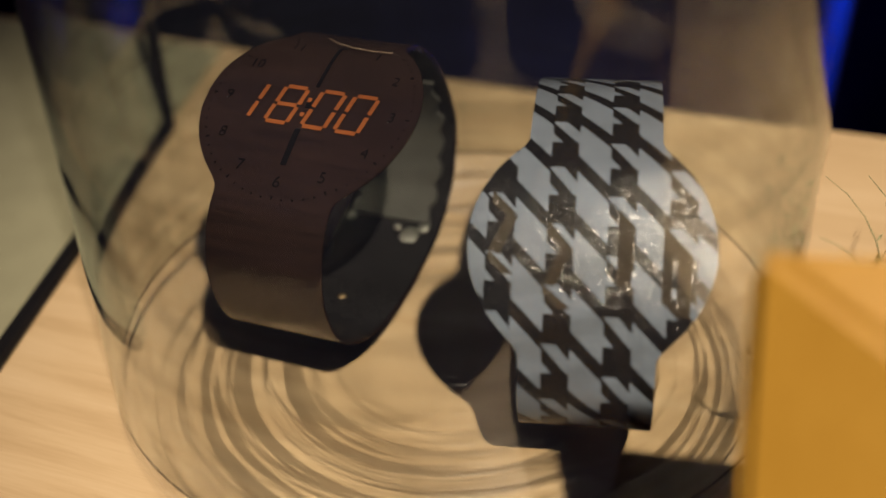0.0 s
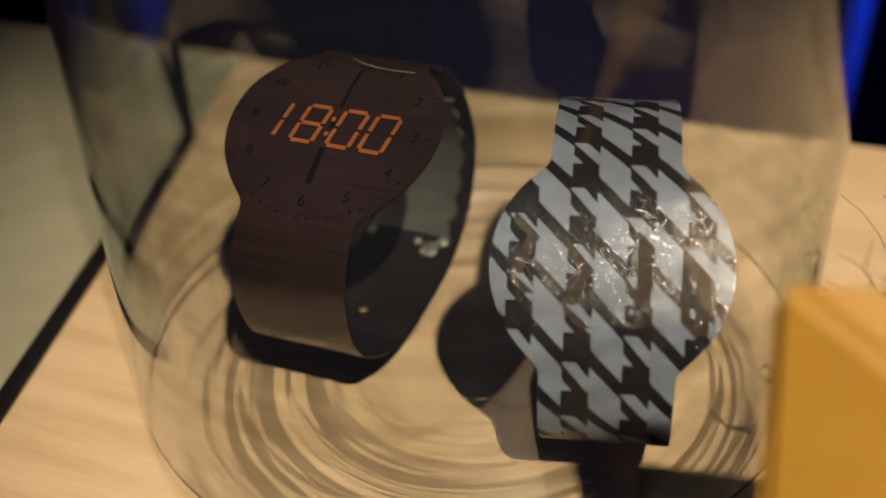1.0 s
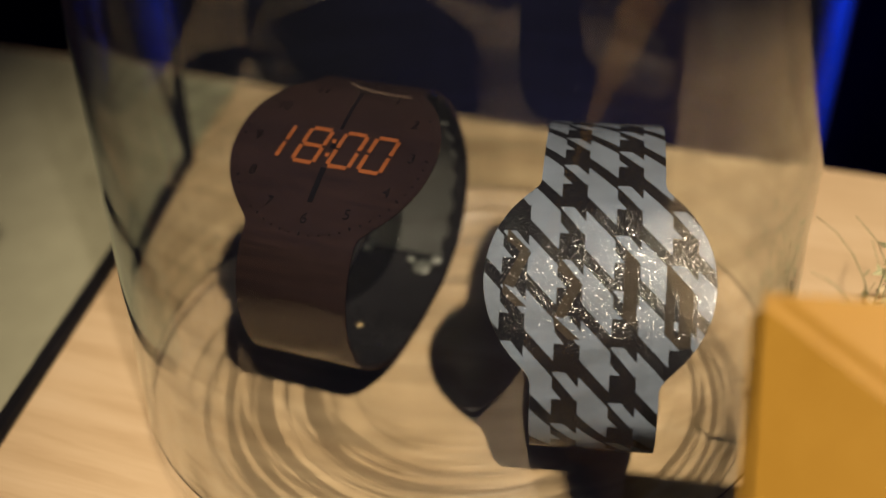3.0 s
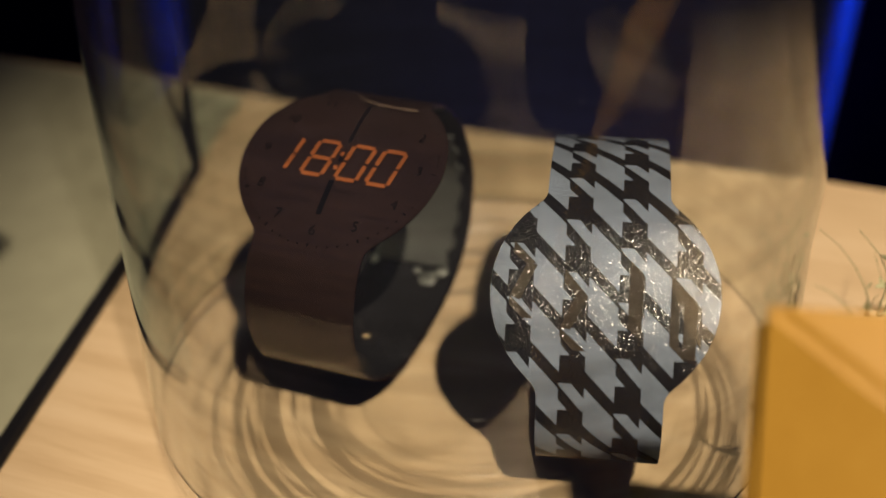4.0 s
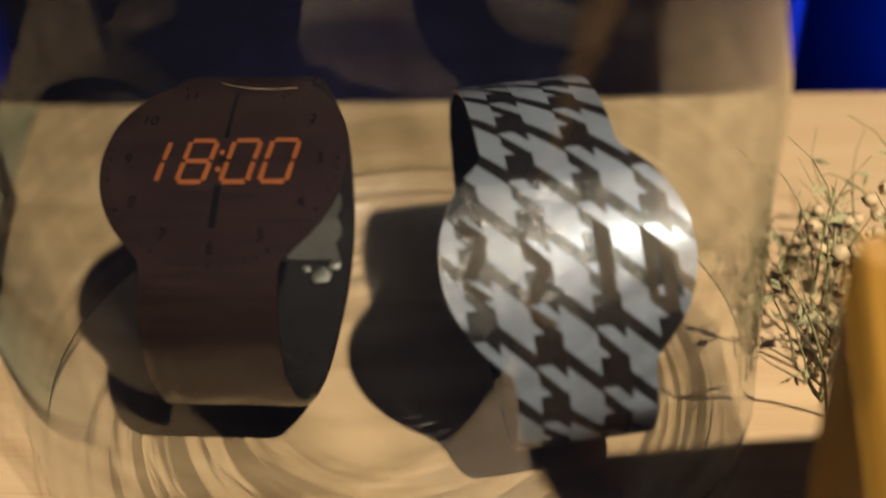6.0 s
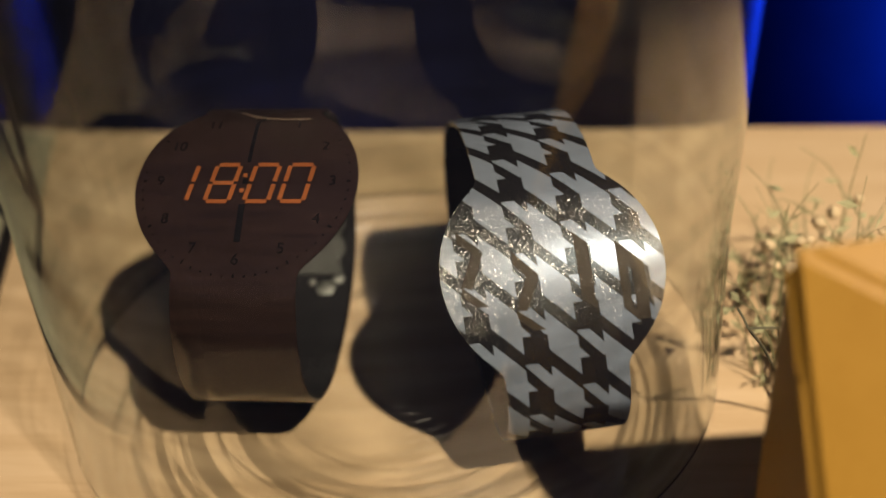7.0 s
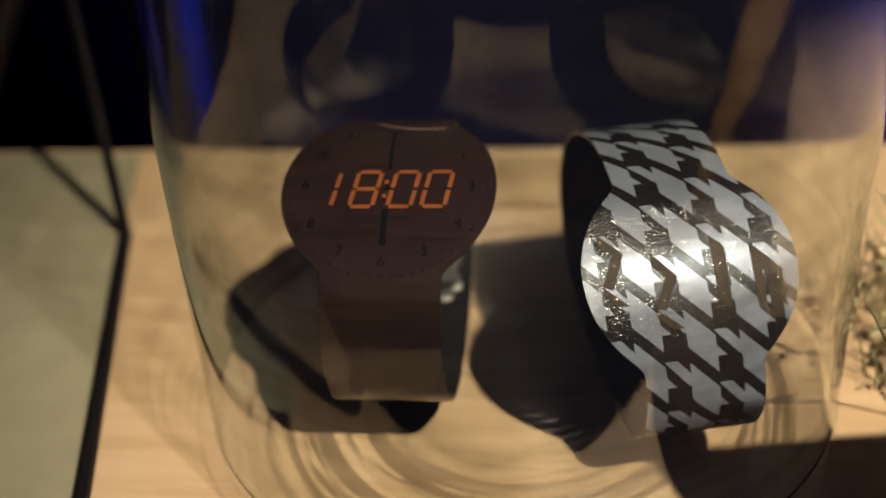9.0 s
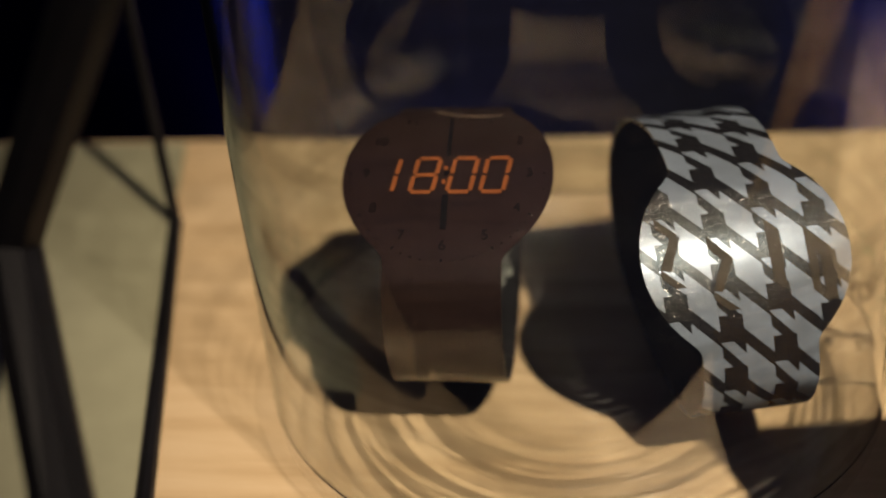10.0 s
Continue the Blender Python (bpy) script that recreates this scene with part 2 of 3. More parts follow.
def box(x0, y0, z0, x1, y1, z1, bevel=0.0):
    bm = bmesh.new()
    bmesh.ops.create_cube(bm, size=1)
    for v in bm.verts:
        v.co = Vector((x0 + (v.co.x + 0.5) * (x1 - x0), y0 + (v.co.y + 0.5) * (y1 - y0), z0 + (v.co.z + 0.5) * (z1 - z0)))
    if bevel:
        bmesh.ops.bevel(bm, geom=bm.edges[:], offset=bevel, segments=2, affect="EDGES", profile=0.5)
    return bm


def tube(points, radii, sides=8):
    """A round bar along points, with caps."""
    bm = bmesh.new()
    rings = []
    for i, p in enumerate(points):
        ahead = (Vector(points[min(i + 1, len(points) - 1)]) - Vector(points[max(i - 1, 0)])).normalized()
        side = ahead.orthogonal().normalized() if not rings else (last - last.dot(ahead) * ahead).normalized()
        last = side
        other = ahead.cross(side)
        r = radii[i]
        rings.append([bm.verts.new(Vector(p) + r * (math.cos(k) * side + math.sin(k) * other))
                      for k in (2 * math.pi * j / sides for j in range(sides))])
    for one, two in zip(rings, rings[1:]):
        for j in range(sides):
            bm.faces.new((one[j], one[(j + 1) % sides], two[(j + 1) % sides], two[j]))
    bm.faces.new(rings[0][::-1])
    bm.faces.new(rings[-1])
    return bm


def thing(name, label, category, where=(0, 0, 0), turn=0.0, group=""):
    ob = new(name)
    ob.empty_display_size = 0.02
    ob.matrix_world = pose(*where, 0, 0, turn)
    return tagged(ob, label, category, group)


# ---- setting ----
tagged(part("ground", box(-2, -2, -1.02, 2, 0.63, -0.98), FLOOR), "dark carpeted floor", "floor", kind="structure")
tagged(part("wall_north", box(-2, 0.56, -0.979, 2, 0.63, 1.7), WALL), "navy wall washed by blue light", "wall", kind="structure")
tagged(part("wall_south", box(-2, -2.05, -0.979, 2, -2.001, 1.7), DARK_WALL), "dark wall", "wall", kind="structure")
tagged(part("wall_east", box(2.001, -2.05, -0.979, 2.05, 0.63, 1.7), DARK_WALL), "dark wall", "wall", kind="structure")
tagged(part("wall_west", box(-2.05, -2.05, -0.979, -2.001, 0.63, 1.7), DARK_WALL), "dark wall", "wall", kind="structure")
tagged(part("ceiling", box(-2.05, -2.05, 1.701, 2.05, 0.63, 1.75), DARK_WALL), "dark ceiling", "ceiling", kind="structure")

table = thing("display_table", "pale wooden display table top on a dark plinth", "table", (0, 0, -0.98))
part("tabletop", box(-0.60, -0.104, 0.950, 0.60, 0.119, 0.980, 0.0015), WOOD, table)
part("plinth", box(-0.56, -0.085, 0.0, 0.56, 0.095, 0.949), PLINTH, table, "dark plinth")

# ---- glass vase ----


def turned(profile, sides=180):
    """A closed body turned round the upright axis."""
    bm = bmesh.new()
    rings = []
    for r, z in profile:
        n = 1 if r == 0 else sides
        rings.append([bm.verts.new((r * math.cos(2 * math.pi * j / sides), r * math.sin(2 * math.pi * j / sides), z)) for j in range(n)])
    pairs = list(zip(rings, rings[1:]))
    if profile[0][0] > 0:
        pairs.append((rings[-1], rings[0]))
    for one, two in pairs:
        for j in range(sides):
            k = (j + 1) % sides
            if len(one) == 1:
                bm.faces.new((one[0], two[k], two[j]))
            elif len(two) == 1:
                bm.faces.new((one[j], one[k], two[0]))
            else:
                bm.faces.new((one[j], one[k], two[k], two[j]))
    bmesh.ops.recalc_face_normals(bm, faces=bm.faces[:])
    for e in bm.edges:
        if e.calc_face_angle(0) > 0.6:
            e.smooth = False
    return bm


def askew(bm):
    """The blown wall opens a little towards the rim and leans to one side."""
    for v in bm.verts:
        rise = 0.028 * max(0.0, v.co.z - 0.05)
        grow = 1 + rise / 0.064
        v.co.x, v.co.y = v.co.x * grow + rise, v.co.y * grow
    return bm


def vase():
    """A straight glass vase: a wall, and a base with a raised, rippled underside on a foot ring."""
    ob = thing("glass_vase", "clear round glass vase with a thick base around two watches", "vase")
    outer, wall, height, split = 0.0640, 0.0012, 0.23, 0.0118
    shell = [(outer, split), (outer, 0.05), (outer, 0.12), (outer, height - 0.001), (outer - 0.0006, height), (outer - wall + 0.0006, height),
             (outer - wall, height - 0.001), (outer - wall, 0.12), (outer - wall, 0.05), (outer - wall, split)]
    wave = random.Random(7)
    under = [(0.0, 0.0004), (0.030, 0.0004), (0.054, 0.0003)]
    ripple, r, phase = [], 0.0528, 0.0
    while r > 0.024:
        swell = min(1.0, max(0.15, (r - 0.030) / 0.012))
        phase += 0.00045 * 2 * math.pi / wave.uniform(0.0014, 0.0056)
        ripple.append((r, 0.0074 + 0.00002 * swell * math.sin(phase)))
        r -= 0.00045
    edge = [(0.0560 + 0.0080 * math.sin(a), 0.0082 - 0.0080 * math.cos(a)) for a in (math.pi / 2 * k / 10 for k in range(0, 11))]
    inside = [(outer - wall - 0.008 * (1 - math.cos(a)), 0.0075 + 0.0043 * (1 - math.sin(a))) for a in (math.pi / 2 * k / 9 for k in range(0, 10))]
    base = under + edge + [(outer, split - 0.00005), (outer - wall, split - 0.00005)] + inside[1:] + ripple + [(0.02, 0.0074), (0.0, 0.0074)]
    shell = [shell[0], shell[1]] + [(outer, 0.05 + 0.018 * k) for k in range(1, 10)] + shell[3:7] + [(outer - wall, 0.212 - 0.018 * k) for k in range(9)] + shell[8:]
    part("wall", askew(turned(shell)), GLASS, ob, smooth=True).visible_shadow = False
    mid = outer - wall / 2
    # Added body: the glass wall casts no shadow, this layer does.
    part("shade_layer", askew(turned([(mid, split), (mid, 0.05), (mid, height - 0.002), (mid - 0.0002, height - 0.002), (mid - 0.0002, 0.05), (mid - 0.0002, split)])), WALL_SHADE, ob,
         "added layer within the glass wall to cast its streaked shade", smooth=True)
    part("base", turned(base), BASE_GLASS, ob, "thick glass base with painted caustic rings", smooth=True)


vase()

# ---- wristwatches ----


class Loop:
    """A closed strap: a side outline in millimetres (back, up), laid flat as across and down, both from the dial's centre."""

    def __init__(self, outline, centre, band, dial):
        self.band, self.dial = band, dial
        pts = [Vector(p) for p in outline]
        n = len(pts)
        dense = []
        for i in range(n):
            p0, p1, p2, p3 = pts[i - 1], pts[i], pts[(i + 1) % n], pts[(i + 2) % n]
            for k in range(24):
                t = k / 24
                dense.append(0.5 * (2 * p1 + (p2 - p0) * t + (2 * p0 - 5 * p1 + 4 * p2 - p3) * t * t + (3 * p1 - p0 - 3 * p2 + p3) * t ** 3))
        start = min(range(len(dense)), key=lambda i: (dense[i] - Vector(centre)).length)
        self.pts = dense[start:] + dense[:start + 1]
        self.at = [0.0]
        for one, two in zip(self.pts, self.pts[1:]):
            self.at.append(self.at[-1] + (two - one).length)
        self.length = self.at[-1]

    def place(self, s):
        s %= self.length
        i = int(np.searchsorted(self.at, s, side="right")) - 1
        i = max(0, min(i, len(self.pts) - 2))
        f = (s - self.at[i]) / max(1e-9, self.at[i + 1] - self.at[i])
        return self.pts[i].lerp(self.pts[i + 1], f)

    def point(self, w, s, lift=0.0):
        p = self.place(s)
        d = (self.place(s + 0.8) - self.place(s - 0.8)).normalized()
        out = Vector((d.y, -d.x)) * self.sign
        q = p + out * lift
        return Vector((w, q.x, q.y)) * 0.001

    sign = 1.0


def half_width(loop, s):
    c = math.sqrt(max(0.0, loop.dial ** 2 - s * s))
    return (loop.band ** 9 + c ** 9) ** (1 / 9)


def sheet(loop, stations, columns, width, top, bottom):
    """A strip of film between two lifts, with rims, and its flat coordinates as a UV map."""
    bm = bmesh.new()
    uv = bm.loops.layers.uv.new("flat")
    flat = {}
    rows = {}
    for lift in (top, bottom):
        rows[lift] = []
        for s in stations:
            h = width(s)
            row = []
            for k in range(columns + 1):
                w = -h + 2 * h * k / columns
                v = bm.verts.new(loop.point(w, s, lift))
                flat[v] = (w, s)
                row.append(v)
            rows[lift].append(row)
    a, b = rows[top], rows[bottom]
    m = len(stations)
    for i in range(m - 1):
        for k in range(columns):
            bm.faces.new((a[i][k], a[i + 1][k], a[i + 1][k + 1], a[i][k + 1]))
            bm.faces.new((b[i][k], b[i][k + 1], b[i + 1][k + 1], b[i + 1][k]))
        for k in (0, columns):
            bm.faces.new((a[i][k], b[i][k], b[i + 1][k], a[i + 1][k]))
    for i in (0, m - 1):
        for k in range(columns):
            bm.faces.new((a[i][k], a[i][k + 1], b[i][k + 1], b[i][k]))
    bmesh.ops.recalc_face_normals(bm, faces=bm.faces[:])
    for e in bm.edges:
        if len(e.link_faces) == 2 and e.calc_face_angle(0) > 0.7:
            e.smooth = False
    for f in bm.faces:
        for corner in f.loops:
            corner[uv].uv = flat[corner.vert]
    return bm


def mark(loop, quads, lift=0.16, cuts=4):
    """Printed marks: quads given flat, laid on the film in small steps."""
    bm = bmesh.new()
    for a, b, c, d in quads:
        grid = []
        for i in range(cuts + 1):
            f = i / cuts
            row = []
            for k in range(cuts + 1):
                g = k / cuts
                w = (a[0] * (1 - f) + d[0] * f) * (1 - g) + (b[0] * (1 - f) + c[0] * f) * g
                s = (a[1] * (1 - f) + d[1] * f) * (1 - g) + (b[1] * (1 - f) + c[1] * f) * g
                row.append(bm.verts.new(loop.point(w, s, lift)))
            grid.append(row)
        for i in range(cuts):
            for k in range(cuts):
                bm.faces.new((grid[i][k], grid[i + 1][k], grid[i + 1][k + 1], grid[i][k + 1]))
    return bm


def bar(p, q, width):
    """A flat stroke from p to q."""
    p, q = Vector(p), Vector(q)
    d = (q - p).normalized() * width / 2
    n = Vector((-d.y, d.x))
    return (tuple(p + n), tuple(p - n), tuple(q - n), tuple(q + n))


def numeral(loop, text, w, s, size):
    curve = bpy.data.curves.new("numeral", "FONT")
    curve.body, curve.size, curve.align_x, curve.align_y = text, size, "CENTER", "CENTER"
    temp = new("numeral", curve)
    bpy.context.view_layer.update()
    mesh = bpy.data.meshes.new_from_object(temp.evaluated_get(bpy.context.evaluated_depsgraph_get()))
    bm = bmesh.new()
    bm.from_mesh(mesh)
    for v in bm.verts:
        v.co = loop.point(w + v.co.x, s - v.co.y, 0.16)
    bpy.data.objects.remove(temp)
    bpy.data.meshes.remove(mesh)
    return bm


def wristwatch(loop, material, label, where, turn):
    ob = thing("wristwatch", label, "wristwatch", where, turn, "watches in the vase")
    dial, band = loop.dial, loop.band
    stations = [dial * math.sin(math.pi / 2 * k / 28) for k in range(-28, 29)]
    part("dial", sheet(loop, stations, 20, lambda s: half_width(loop, s), 0.0, -0.5), material, ob, "round dial of flexible film", True)
    n = 130
    rest = [dial + 0.02 + (loop.length - 2 * dial - 0.04) * k / n for k in range(n + 1)]
    strap = sheet(loop, rest, 6, lambda s: band, 0.0, -0.5)
    uv = strap.loops.layers.uv["flat"]
    for f in strap.faces:
        if f.calc_center_median().z > 0.5 * max(v.co.z for v in strap.verts) and min(c[uv].uv.y for c in f.loops) > loop.length / 2:
            for c in f.loops:
                c[uv].uv.y -= loop.length
    part("strap", strap, material, ob, "", True)
    lining = sheet(loop, [loop.length * k / 150 for k in range(151)], 4, lambda s: band - 0.25, -0.52, -1.0)
    part("lining", lining, LINING, ob, "glossy black lining", True)
    back = sheet(loop, [15.5 * math.sin(math.pi / 2 * k / 20) for k in range(-20, 21)], 12,
                 lambda s: max(0.5, math.sqrt(max(0, 16 * 16 - s * s))), -1.02, -2.4)
    part("case_back", back, LINING, ob, "black case back", True)
    return ob


PALE_FILM = film("pale_film_edge", (0.30, 0.22, 0.16), 0.4)
# the dark brown watch showing orange figures
LOOP_A = Loop([(0, 46.5), (7, 51), (15, 55), (23, 58.2), (31, 59.6), (39, 57.5), (48, 50), (55, 38), (56.5, 29), (52, 18), (42, 11.4), (28, 8.9),
               (15, 9.2), (5, 12.6), (-3, 18.5), (-7, 27), (-7.3, 35), (-4.6, 42)], (14.9, 54.9), 11.25, 20.6)
# the checked watch
LOOP_B = Loop([(0, 56), (-6, 51.6), (-12, 45.8), (-18, 38.6), (-22.6, 31), (-24, 24), (-20.5, 16.3), (-12, 10.6), (2, 8.9), (20, 9.0), (36, 12.5), (46, 21),
               (49, 31), (46.5, 40.5), (40, 48.5), (31, 54), (20, 57.8), (9, 58.4)], (-11.8, 46), 10.7, 19.5)


def orient(loop):
    """Down from the dial goes forward and outward is away from the loop's middle."""
    mid = sum(loop.pts, Vector((0, 0))) / len(loop.pts)
    if loop.place(5).x > loop.place(-5).x:
        loop.pts.reverse()
        loop.at = [loop.length - a for a in reversed(loop.at)]
    d = loop.place(1) - loop.place(-1)
    out = Vector((d.y, -d.x))
    loop.sign = 1.0 if out.dot(loop.place(0) - mid) > 0 else -1.0


orient(LOOP_A), orient(LOOP_B)

watch_a = wristwatch(LOOP_A, BROWN, "dark brown film wristwatch with orange figures, closed in a loop", (-0.0233, -0.0195, 0), 0)
SEGMENTS = {"1": "bc", "8": "abcdefg", "0": "abcdef"}


def seven(loop, char, w0, s0, wide, high, slant):
    def at(x, y):
        return (w0 + x - slant * (y - high / 2) / high, s0 + y)
    t, g, mid = 0.84, 0.30, high / 2
    lines = {"a": ((g, 0), (wide - g, 0)), "d": ((g, high), (wide - g, high)), "g": ((g, mid), (wide - g, mid)),
             "f": ((0, g), (0, mid - g)), "e": ((0, mid + g), (0, high - g)), "b": ((wide, g), (wide, mid - g)), "c": ((wide, mid + g), (wide, high - g))}
    return mark(loop, [bar(at(*lines[k][0]), at(*lines[k][1]), t) for k in SEGMENTS[char]], 0.2, 3)


for char, w0 in (("1", -14.3), ("8", -6.4), ("0", 0.9), ("0", 7.3)):
    part("figure", seven(LOOP_A, char, w0, -3.6, 4.4, 8.0, 1.3), ORANGE, watch_a, "orange segmented figure")
part("colon", mark(LOOP_A, [bar((-0.3, -1.7), (-0.3, -0.8), 0.8), bar((-0.5, 1.6), (-0.5, 2.5), 0.8)], 0.2, 2), ORANGE, watch_a, "orange colon")
part("hour_hand", mark(LOOP_A, [bar((0, 5.0), (0, 12.6), 1.15)], 0.18, 6), INK, watch_a, "black hour hand")
part("minute_hand", mark(LOOP_A, [bar((0, -4.2), (0, -15.0), 0.7)], 0.18, 8), INK, watch_a, "black minute hand")
part("pivot", mark(LOOP_A, [bar((-0.55, 0), (0.55, 0), 1.1)], 0.22, 2), INK, watch_a, "black centre dot")
LIP = [(-4.0, -18.4), (-1.5, -16.8), (2.0, -15.8), (6.0, -15.5), (10.0, -15.7)]
part("film_edge", mark(LOOP_A, [bar(p, q, 0.22) for p, q in zip(LIP, LIP[1:])], 0.3, 3), PALE_FILM, watch_a, "pale lifted film edge")
for hour in range(1, 13):
    a = 2 * math.pi * hour / 12
    part("numeral", numeral(LOOP_A, str(hour), 16.0 * math.sin(a), -16.0 * math.cos(a), 3.0), INK, watch_a, "black printed numeral")
ticks = []
for minute in range(60):
    a = 2 * math.pi * minute / 60
    inner = 18.6 if minute % 5 == 0 else 18.95
    ticks.append(bar((inner * math.sin(a), -inner * math.cos(a)), (19.3 * math.sin(a), -19.3 * math.cos(a)), 0.32))
tagged(part("minute_track", mark(LOOP_A, ticks, 0.16, 1), INK, watch_a, "ring of black minute marks"), kind="stuff")

watch_b = wristwatch(LOOP_B, CHECK, "silver film wristwatch with black hounds-tooth check, closed in a loop", (0.0297, -0.0074, 0), 13.3)


def px(x, y):
    """A glyph corner from a flat drawing of the dial, 49 steps to 4.5 mm."""
    return ((x - 1083) * 0.0905, (y - 478) * 0.093)


GLYPHS = [
    [((908, 388), (908, 412), (935, 432), (953, 430)), ((935, 430), (905, 492), (925, 500), (955, 432)), ((905, 492), (905, 510), (930, 532), (952, 533))],
    [((1007, 436), (1007, 462), (1032, 488), (1055, 488)), ((1032, 484), (1003, 546), (1022, 550), (1054, 488)), ((1003, 546), (1003, 562), (1030, 587), (1053, 587))],
    [((1130, 415), (1129, 540), (1154, 563), (1156, 440))],
    [((1207, 440), (1207, 480), (1256, 515), (1256, 488)), ((1207, 470), (1206, 565), (1222, 572), (1224, 480)), ((1232, 490), (1230, 590), (1254, 592), (1256, 490)), ((1206, 555), (1206, 567), (1232, 592), (1240, 580))],
]
for glyph in GLYPHS:
    part("figure", mark(LOOP_B, [[px(*p) for p in quad] for quad in glyph], 0.12, 4), GHOST, watch_b, "faded brown angular figure")


def blob(loop, w, s, depth, size, seed):
    """A small flattened drop on the inside of the strap."""
    bm = bmesh.new()
    bmesh.ops.create_icosphere(bm, subdivisions=2, radius=1.0)
    wob = Vector((seed * 3.1, seed * 1.7, 0))
    for v in bm.verts:
        q = v.co * (1 + 0.45 * noise.noise(v.co * 1.6 + wob))
        v.co = loop.point(w + q.x * size, s + q.y * size, depth - 0.35 * q.z)
    return bm


def clasp(loop, s, w, parent):
    body = sheet(loop, [s - 2.4 + 4.8 * k / 8 for k in range(9)], 6, lambda q: math.sqrt(max(0.1, 6.2 - (q - s) ** 2)), -1.02, -1.5)
    ob = part("clasp", body, LINING, parent, "small black clasp plate", True)
    part("stud", blob(loop, w, s, -1.7, 0.95, 1), BRASS, ob, "brass stud", True)


clasp(LOOP_A, 74, 0, watch_a)
clasp(LOOP_B, 74, 0, watch_b)
module = sheet(LOOP_A, [100 + 38 * k / 19 for k in range(20)], 6, lambda q: 9.2 - 1.5 * math.sin(q * 0.5) ** 2, -1.05, -1.9)
module = part("module", module, GREY_LINING, watch_a, "grey electronics module", True)
for k, (w, s, size) in enumerate(((-8.6, 99, 1.2), (-7.2, 102, 2.1), (-3.0, 103.5, 2.3), (2.4, 98.0, 1.0), (5.6, 96.4, 2.2), (8.2, 99.0, 1.4), (5.0, 101.5, 1.6), (-8.8, 107, 1.5))):
    part("solder_pad", blob(LOOP_A, w, s, -1.4, size, k + 2), SILVER, module, "silver solder pad", True)

# ---- yellow block ----
bm = bmesh.new()
for p in ((61.9, -63.5, 80.5), (132, -58, 87), (132, -98, 60), (70, -102, 20), (70, -101.5, 0.0), (64.1, -48.6, 0.0), (136, -48, 0.0), (136, -102, 14), (136, -101.5, 0.0)):
    bm.verts.new(Vector(p) * 0.001)
bmesh.ops.convex_hull(bm, input=bm.verts[:])
bmesh.ops.dissolve_limit(bm, angle_limit=0.01, verts=bm.verts[:], edges=bm.edges[:])
bmesh.ops.bevel(bm, geom=bm.edges[:], offset=0.0012, segments=2, affect="EDGES")
tagged(part("faceted_block", bm, YELLOW), "yellow faceted block with slanting sides, standing on the table", "block")

# ---- terrarium ----
terrarium = thing("terrarium_frame", "angular black metal terrarium frame with a pale base panel", "terrarium")


def rod(points, size):
    return tube([Vector(p) * 0.001 for p in points], [size * 0.001] * len(points), 8)


BACK = (-109.6, 66, 1.9)
part("bottom_bar", rod([BACK, (-79.0, -60, 1.9)], 1.9), BLACK_METAL, terrarium)
part("back_upright", rod([BACK, (-109.6, 66, 150)], 1.6), BLACK_METAL, terrarium)
part("front_upright", rod([(-66, -96, 4.0), (-61.6, -103, 62), (-73, -77.5, 85), (-53, -80.5, 120), (-33, -83, 152)], 4.2), BLACK_METAL, terrarium)
bm = bmesh.new()
top = [bm.verts.new(Vector(p) * 0.001) for p in ((-121, 114, 1.2), (-111, 66, 1.2), (-79.5, -60, 1.2), (-84, -66, 1.2), (-132, -66, 1.2), (-250, 114, 1.2))]
low = [bm.verts.new((v.co.x, v.co.y, 0.0001)) for v in top]
bm.faces.new(top)
bm.faces.new(low[::-1])
for i in range(6):
    bm.faces.new((top[i], low[i], low[(i + 1) % 6], top[(i + 1) % 6]))
bmesh.ops.recalc_face_normals(bm, faces=bm.faces[:])
part("base_panel", bm, PALE, terrarium, "pale green grey base panel")

# ---- dried plant ----
plant = thing("dried_plant", "wispy dried grey-green plant with cream seed heads", "plant", (0.081, 0.008, 0))
rng = random.Random(4)


def wisp(x, y, a, lean, tall, curl):
    pts = []
    for k in range(9):
        f = k / 8
        turn = a + curl * f * f
        pts.append(Vector((x + math.cos(turn) * lean * tall * f ** 1.6, y + math.sin(turn) * lean * tall * f ** 1.6, tall * (f - 0.25 * lean * f * f))))
    return pts


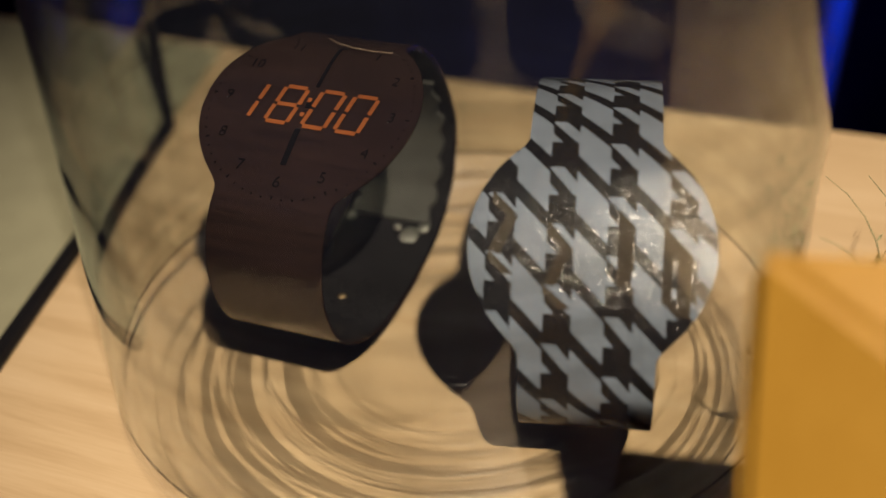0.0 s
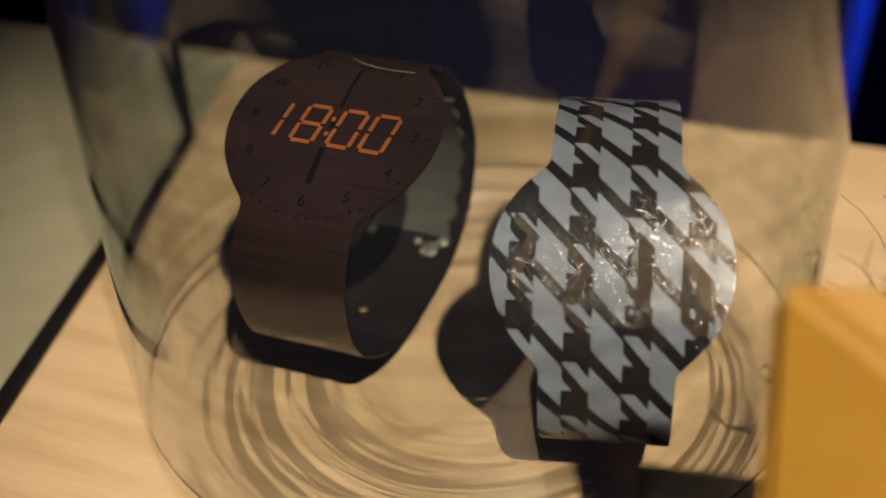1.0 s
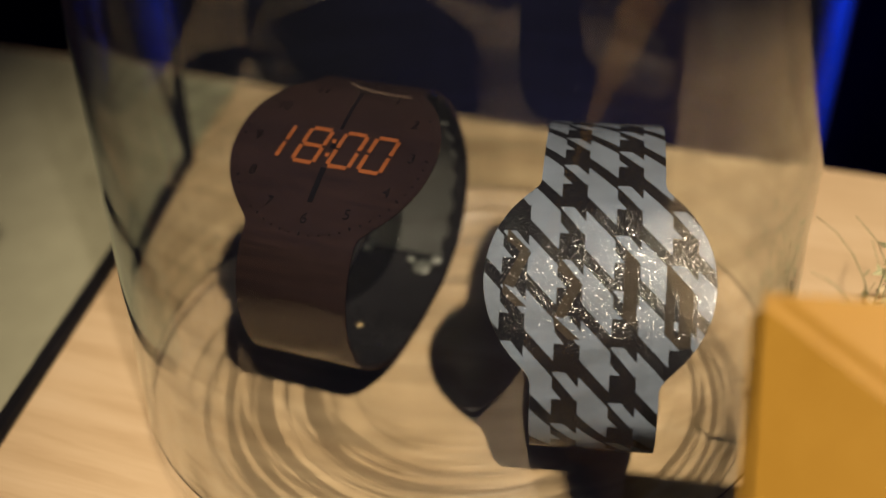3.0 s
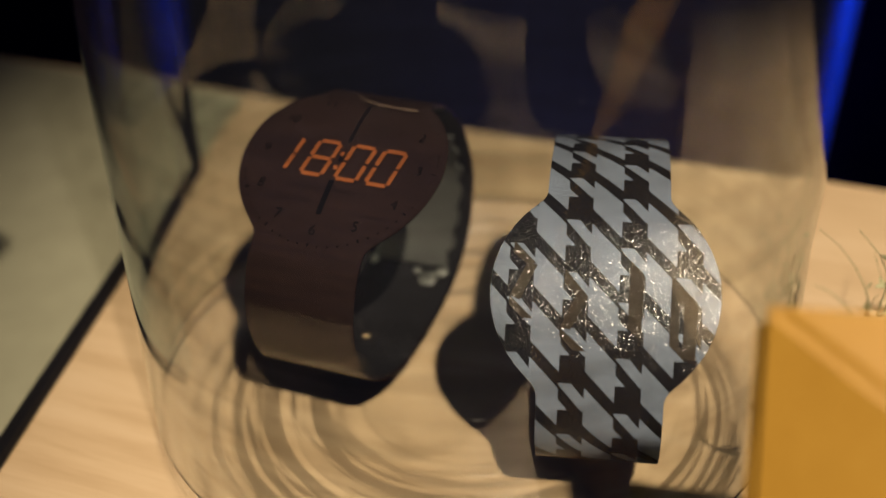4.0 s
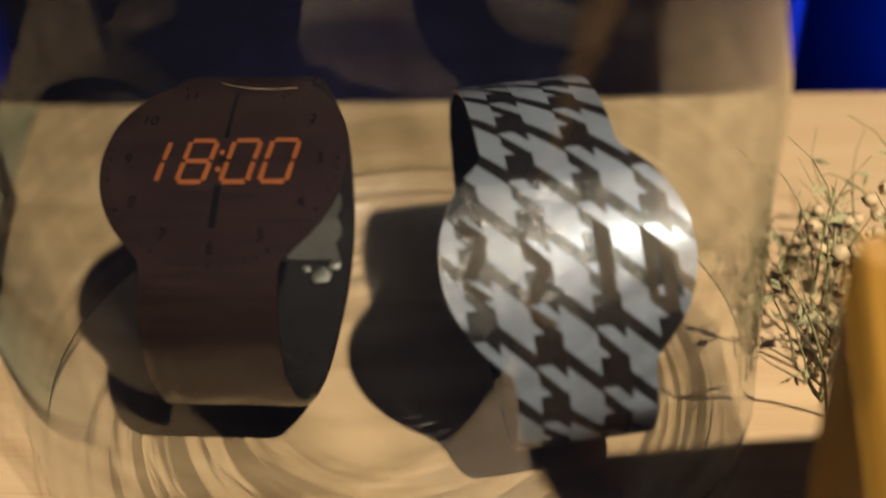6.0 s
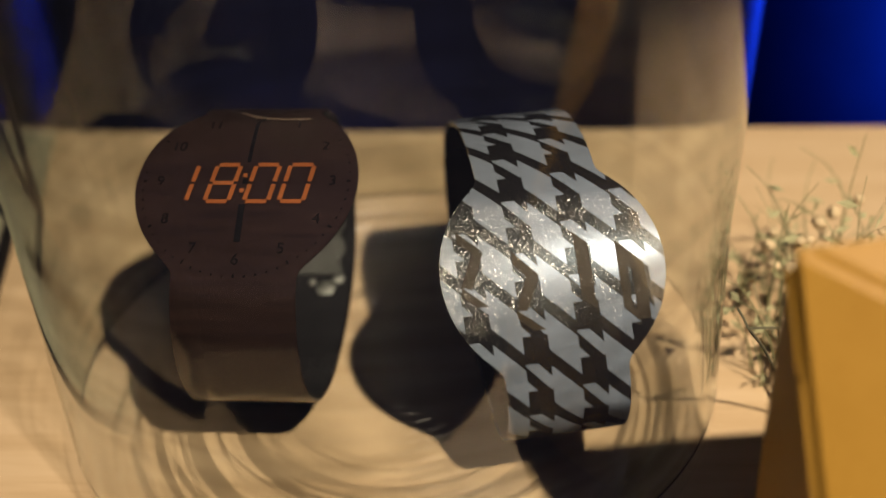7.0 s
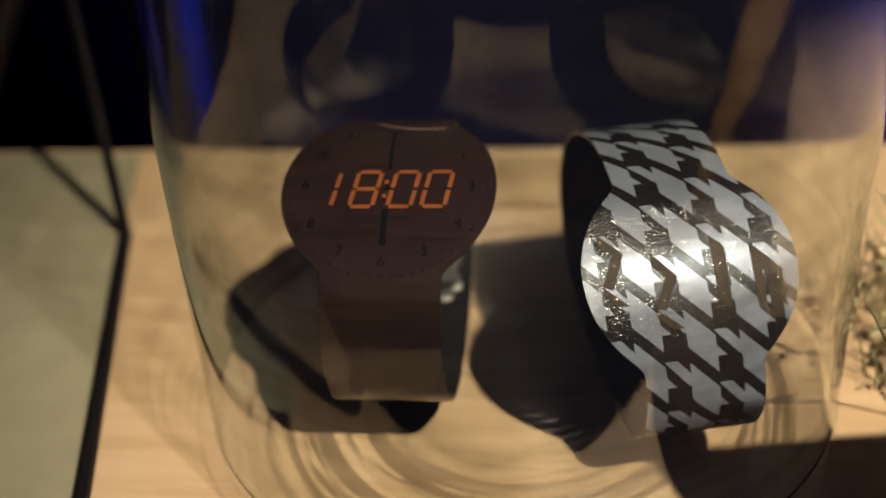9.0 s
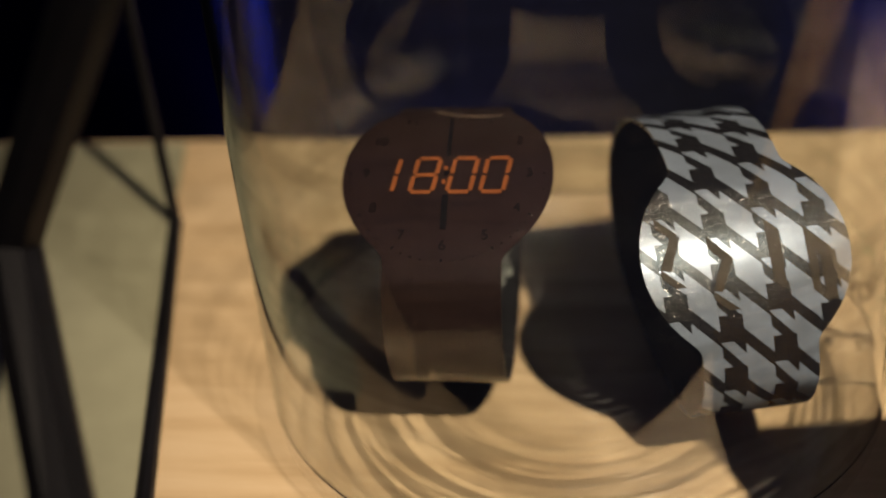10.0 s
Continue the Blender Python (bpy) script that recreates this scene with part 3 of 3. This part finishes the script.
tips = []
for k in range(58):
    tall = rng.uniform(0.014, 0.036) if k > 9 else rng.uniform(0.034, 0.050)
    x, y = rng.uniform(-0.008, 0.018), rng.uniform(-0.010, 0.032)
    pts = wisp(x, y, rng.uniform(0, 6.28), rng.uniform(0.15, 0.8) if k > 7 else rng.uniform(0.05, 0.3), tall, rng.uniform(-2.2, 2.2))
    pts = [p if math.hypot(p.x + 0.081, p.y + 0.008) > 0.0668 else Vector((p.x + 0.006, p.y, p.z)) for p in pts]
    thick = rng.uniform(0.00018, 0.00034)
    part("stem", tube(pts, [thick * (1.2 - 0.9 * j / 8) for j in range(9)], 5), STEM, plant)
    tips.append(pts)
for points, thick in ((((-17, -27.5, 38), (-16, -28, 36.5), (-15, -28.6, 34.5), (-12, -26, 32.6), (-8.7, -23.3, 30.7)), 0.24),
                      (((-15, -28.6, 34.5), (-11, -23, 26), (-7, -18, 16), (-5, -14, 6), (-4, -12, 0.3)), 0.30)):
    part("stem", tube([Vector(p) * 0.001 for p in points], [thick * 0.001] * 5, 6), TWIG, plant, "dark kinked twig")
bm = bmesh.new()
for pts in tips:
    for _ in range(3):
        p = pts[rng.randrange(2, 8)]
        d = Vector((rng.uniform(-1, 1), rng.uniform(-1, 1), rng.uniform(-0.2, 1))).normalized()
        n = d.orthogonal().normalized()
        length, wide = rng.uniform(0.002, 0.006), rng.uniform(0.0004, 0.0009)
        a, b, c, e = (bm.verts.new(q) for q in (p, p + d * length * 0.5 + n * wide, p + d * length, p + d * length * 0.5 - n * wide))
        mid = bm.verts.new(p + d * length * 0.5 + d.cross(n) * wide * 0.6)
        for one, two in ((a, b), (b, c), (c, e), (e, a)):
            bm.faces.new((one, two, mid))
tagged(part("leaves", bm, LEAF, plant), kind="stuff")
for k in range(36):
    bm = bmesh.new()
    r = rng.uniform(0.0006, 0.0015)
    bmesh.ops.create_icosphere(bm, subdivisions=2, radius=r)
    at = Vector((rng.uniform(-0.008, 0.018), rng.uniform(-0.005, 0.034), rng.uniform(0.002, 0.026)))
    for v in bm.verts:
        v.co = v.co * (1 + 0.35 * noise.noise(v.co * 900 + at * 500)) + at
    part("seed_head", bm, SEED, plant, "cream seed head", True)
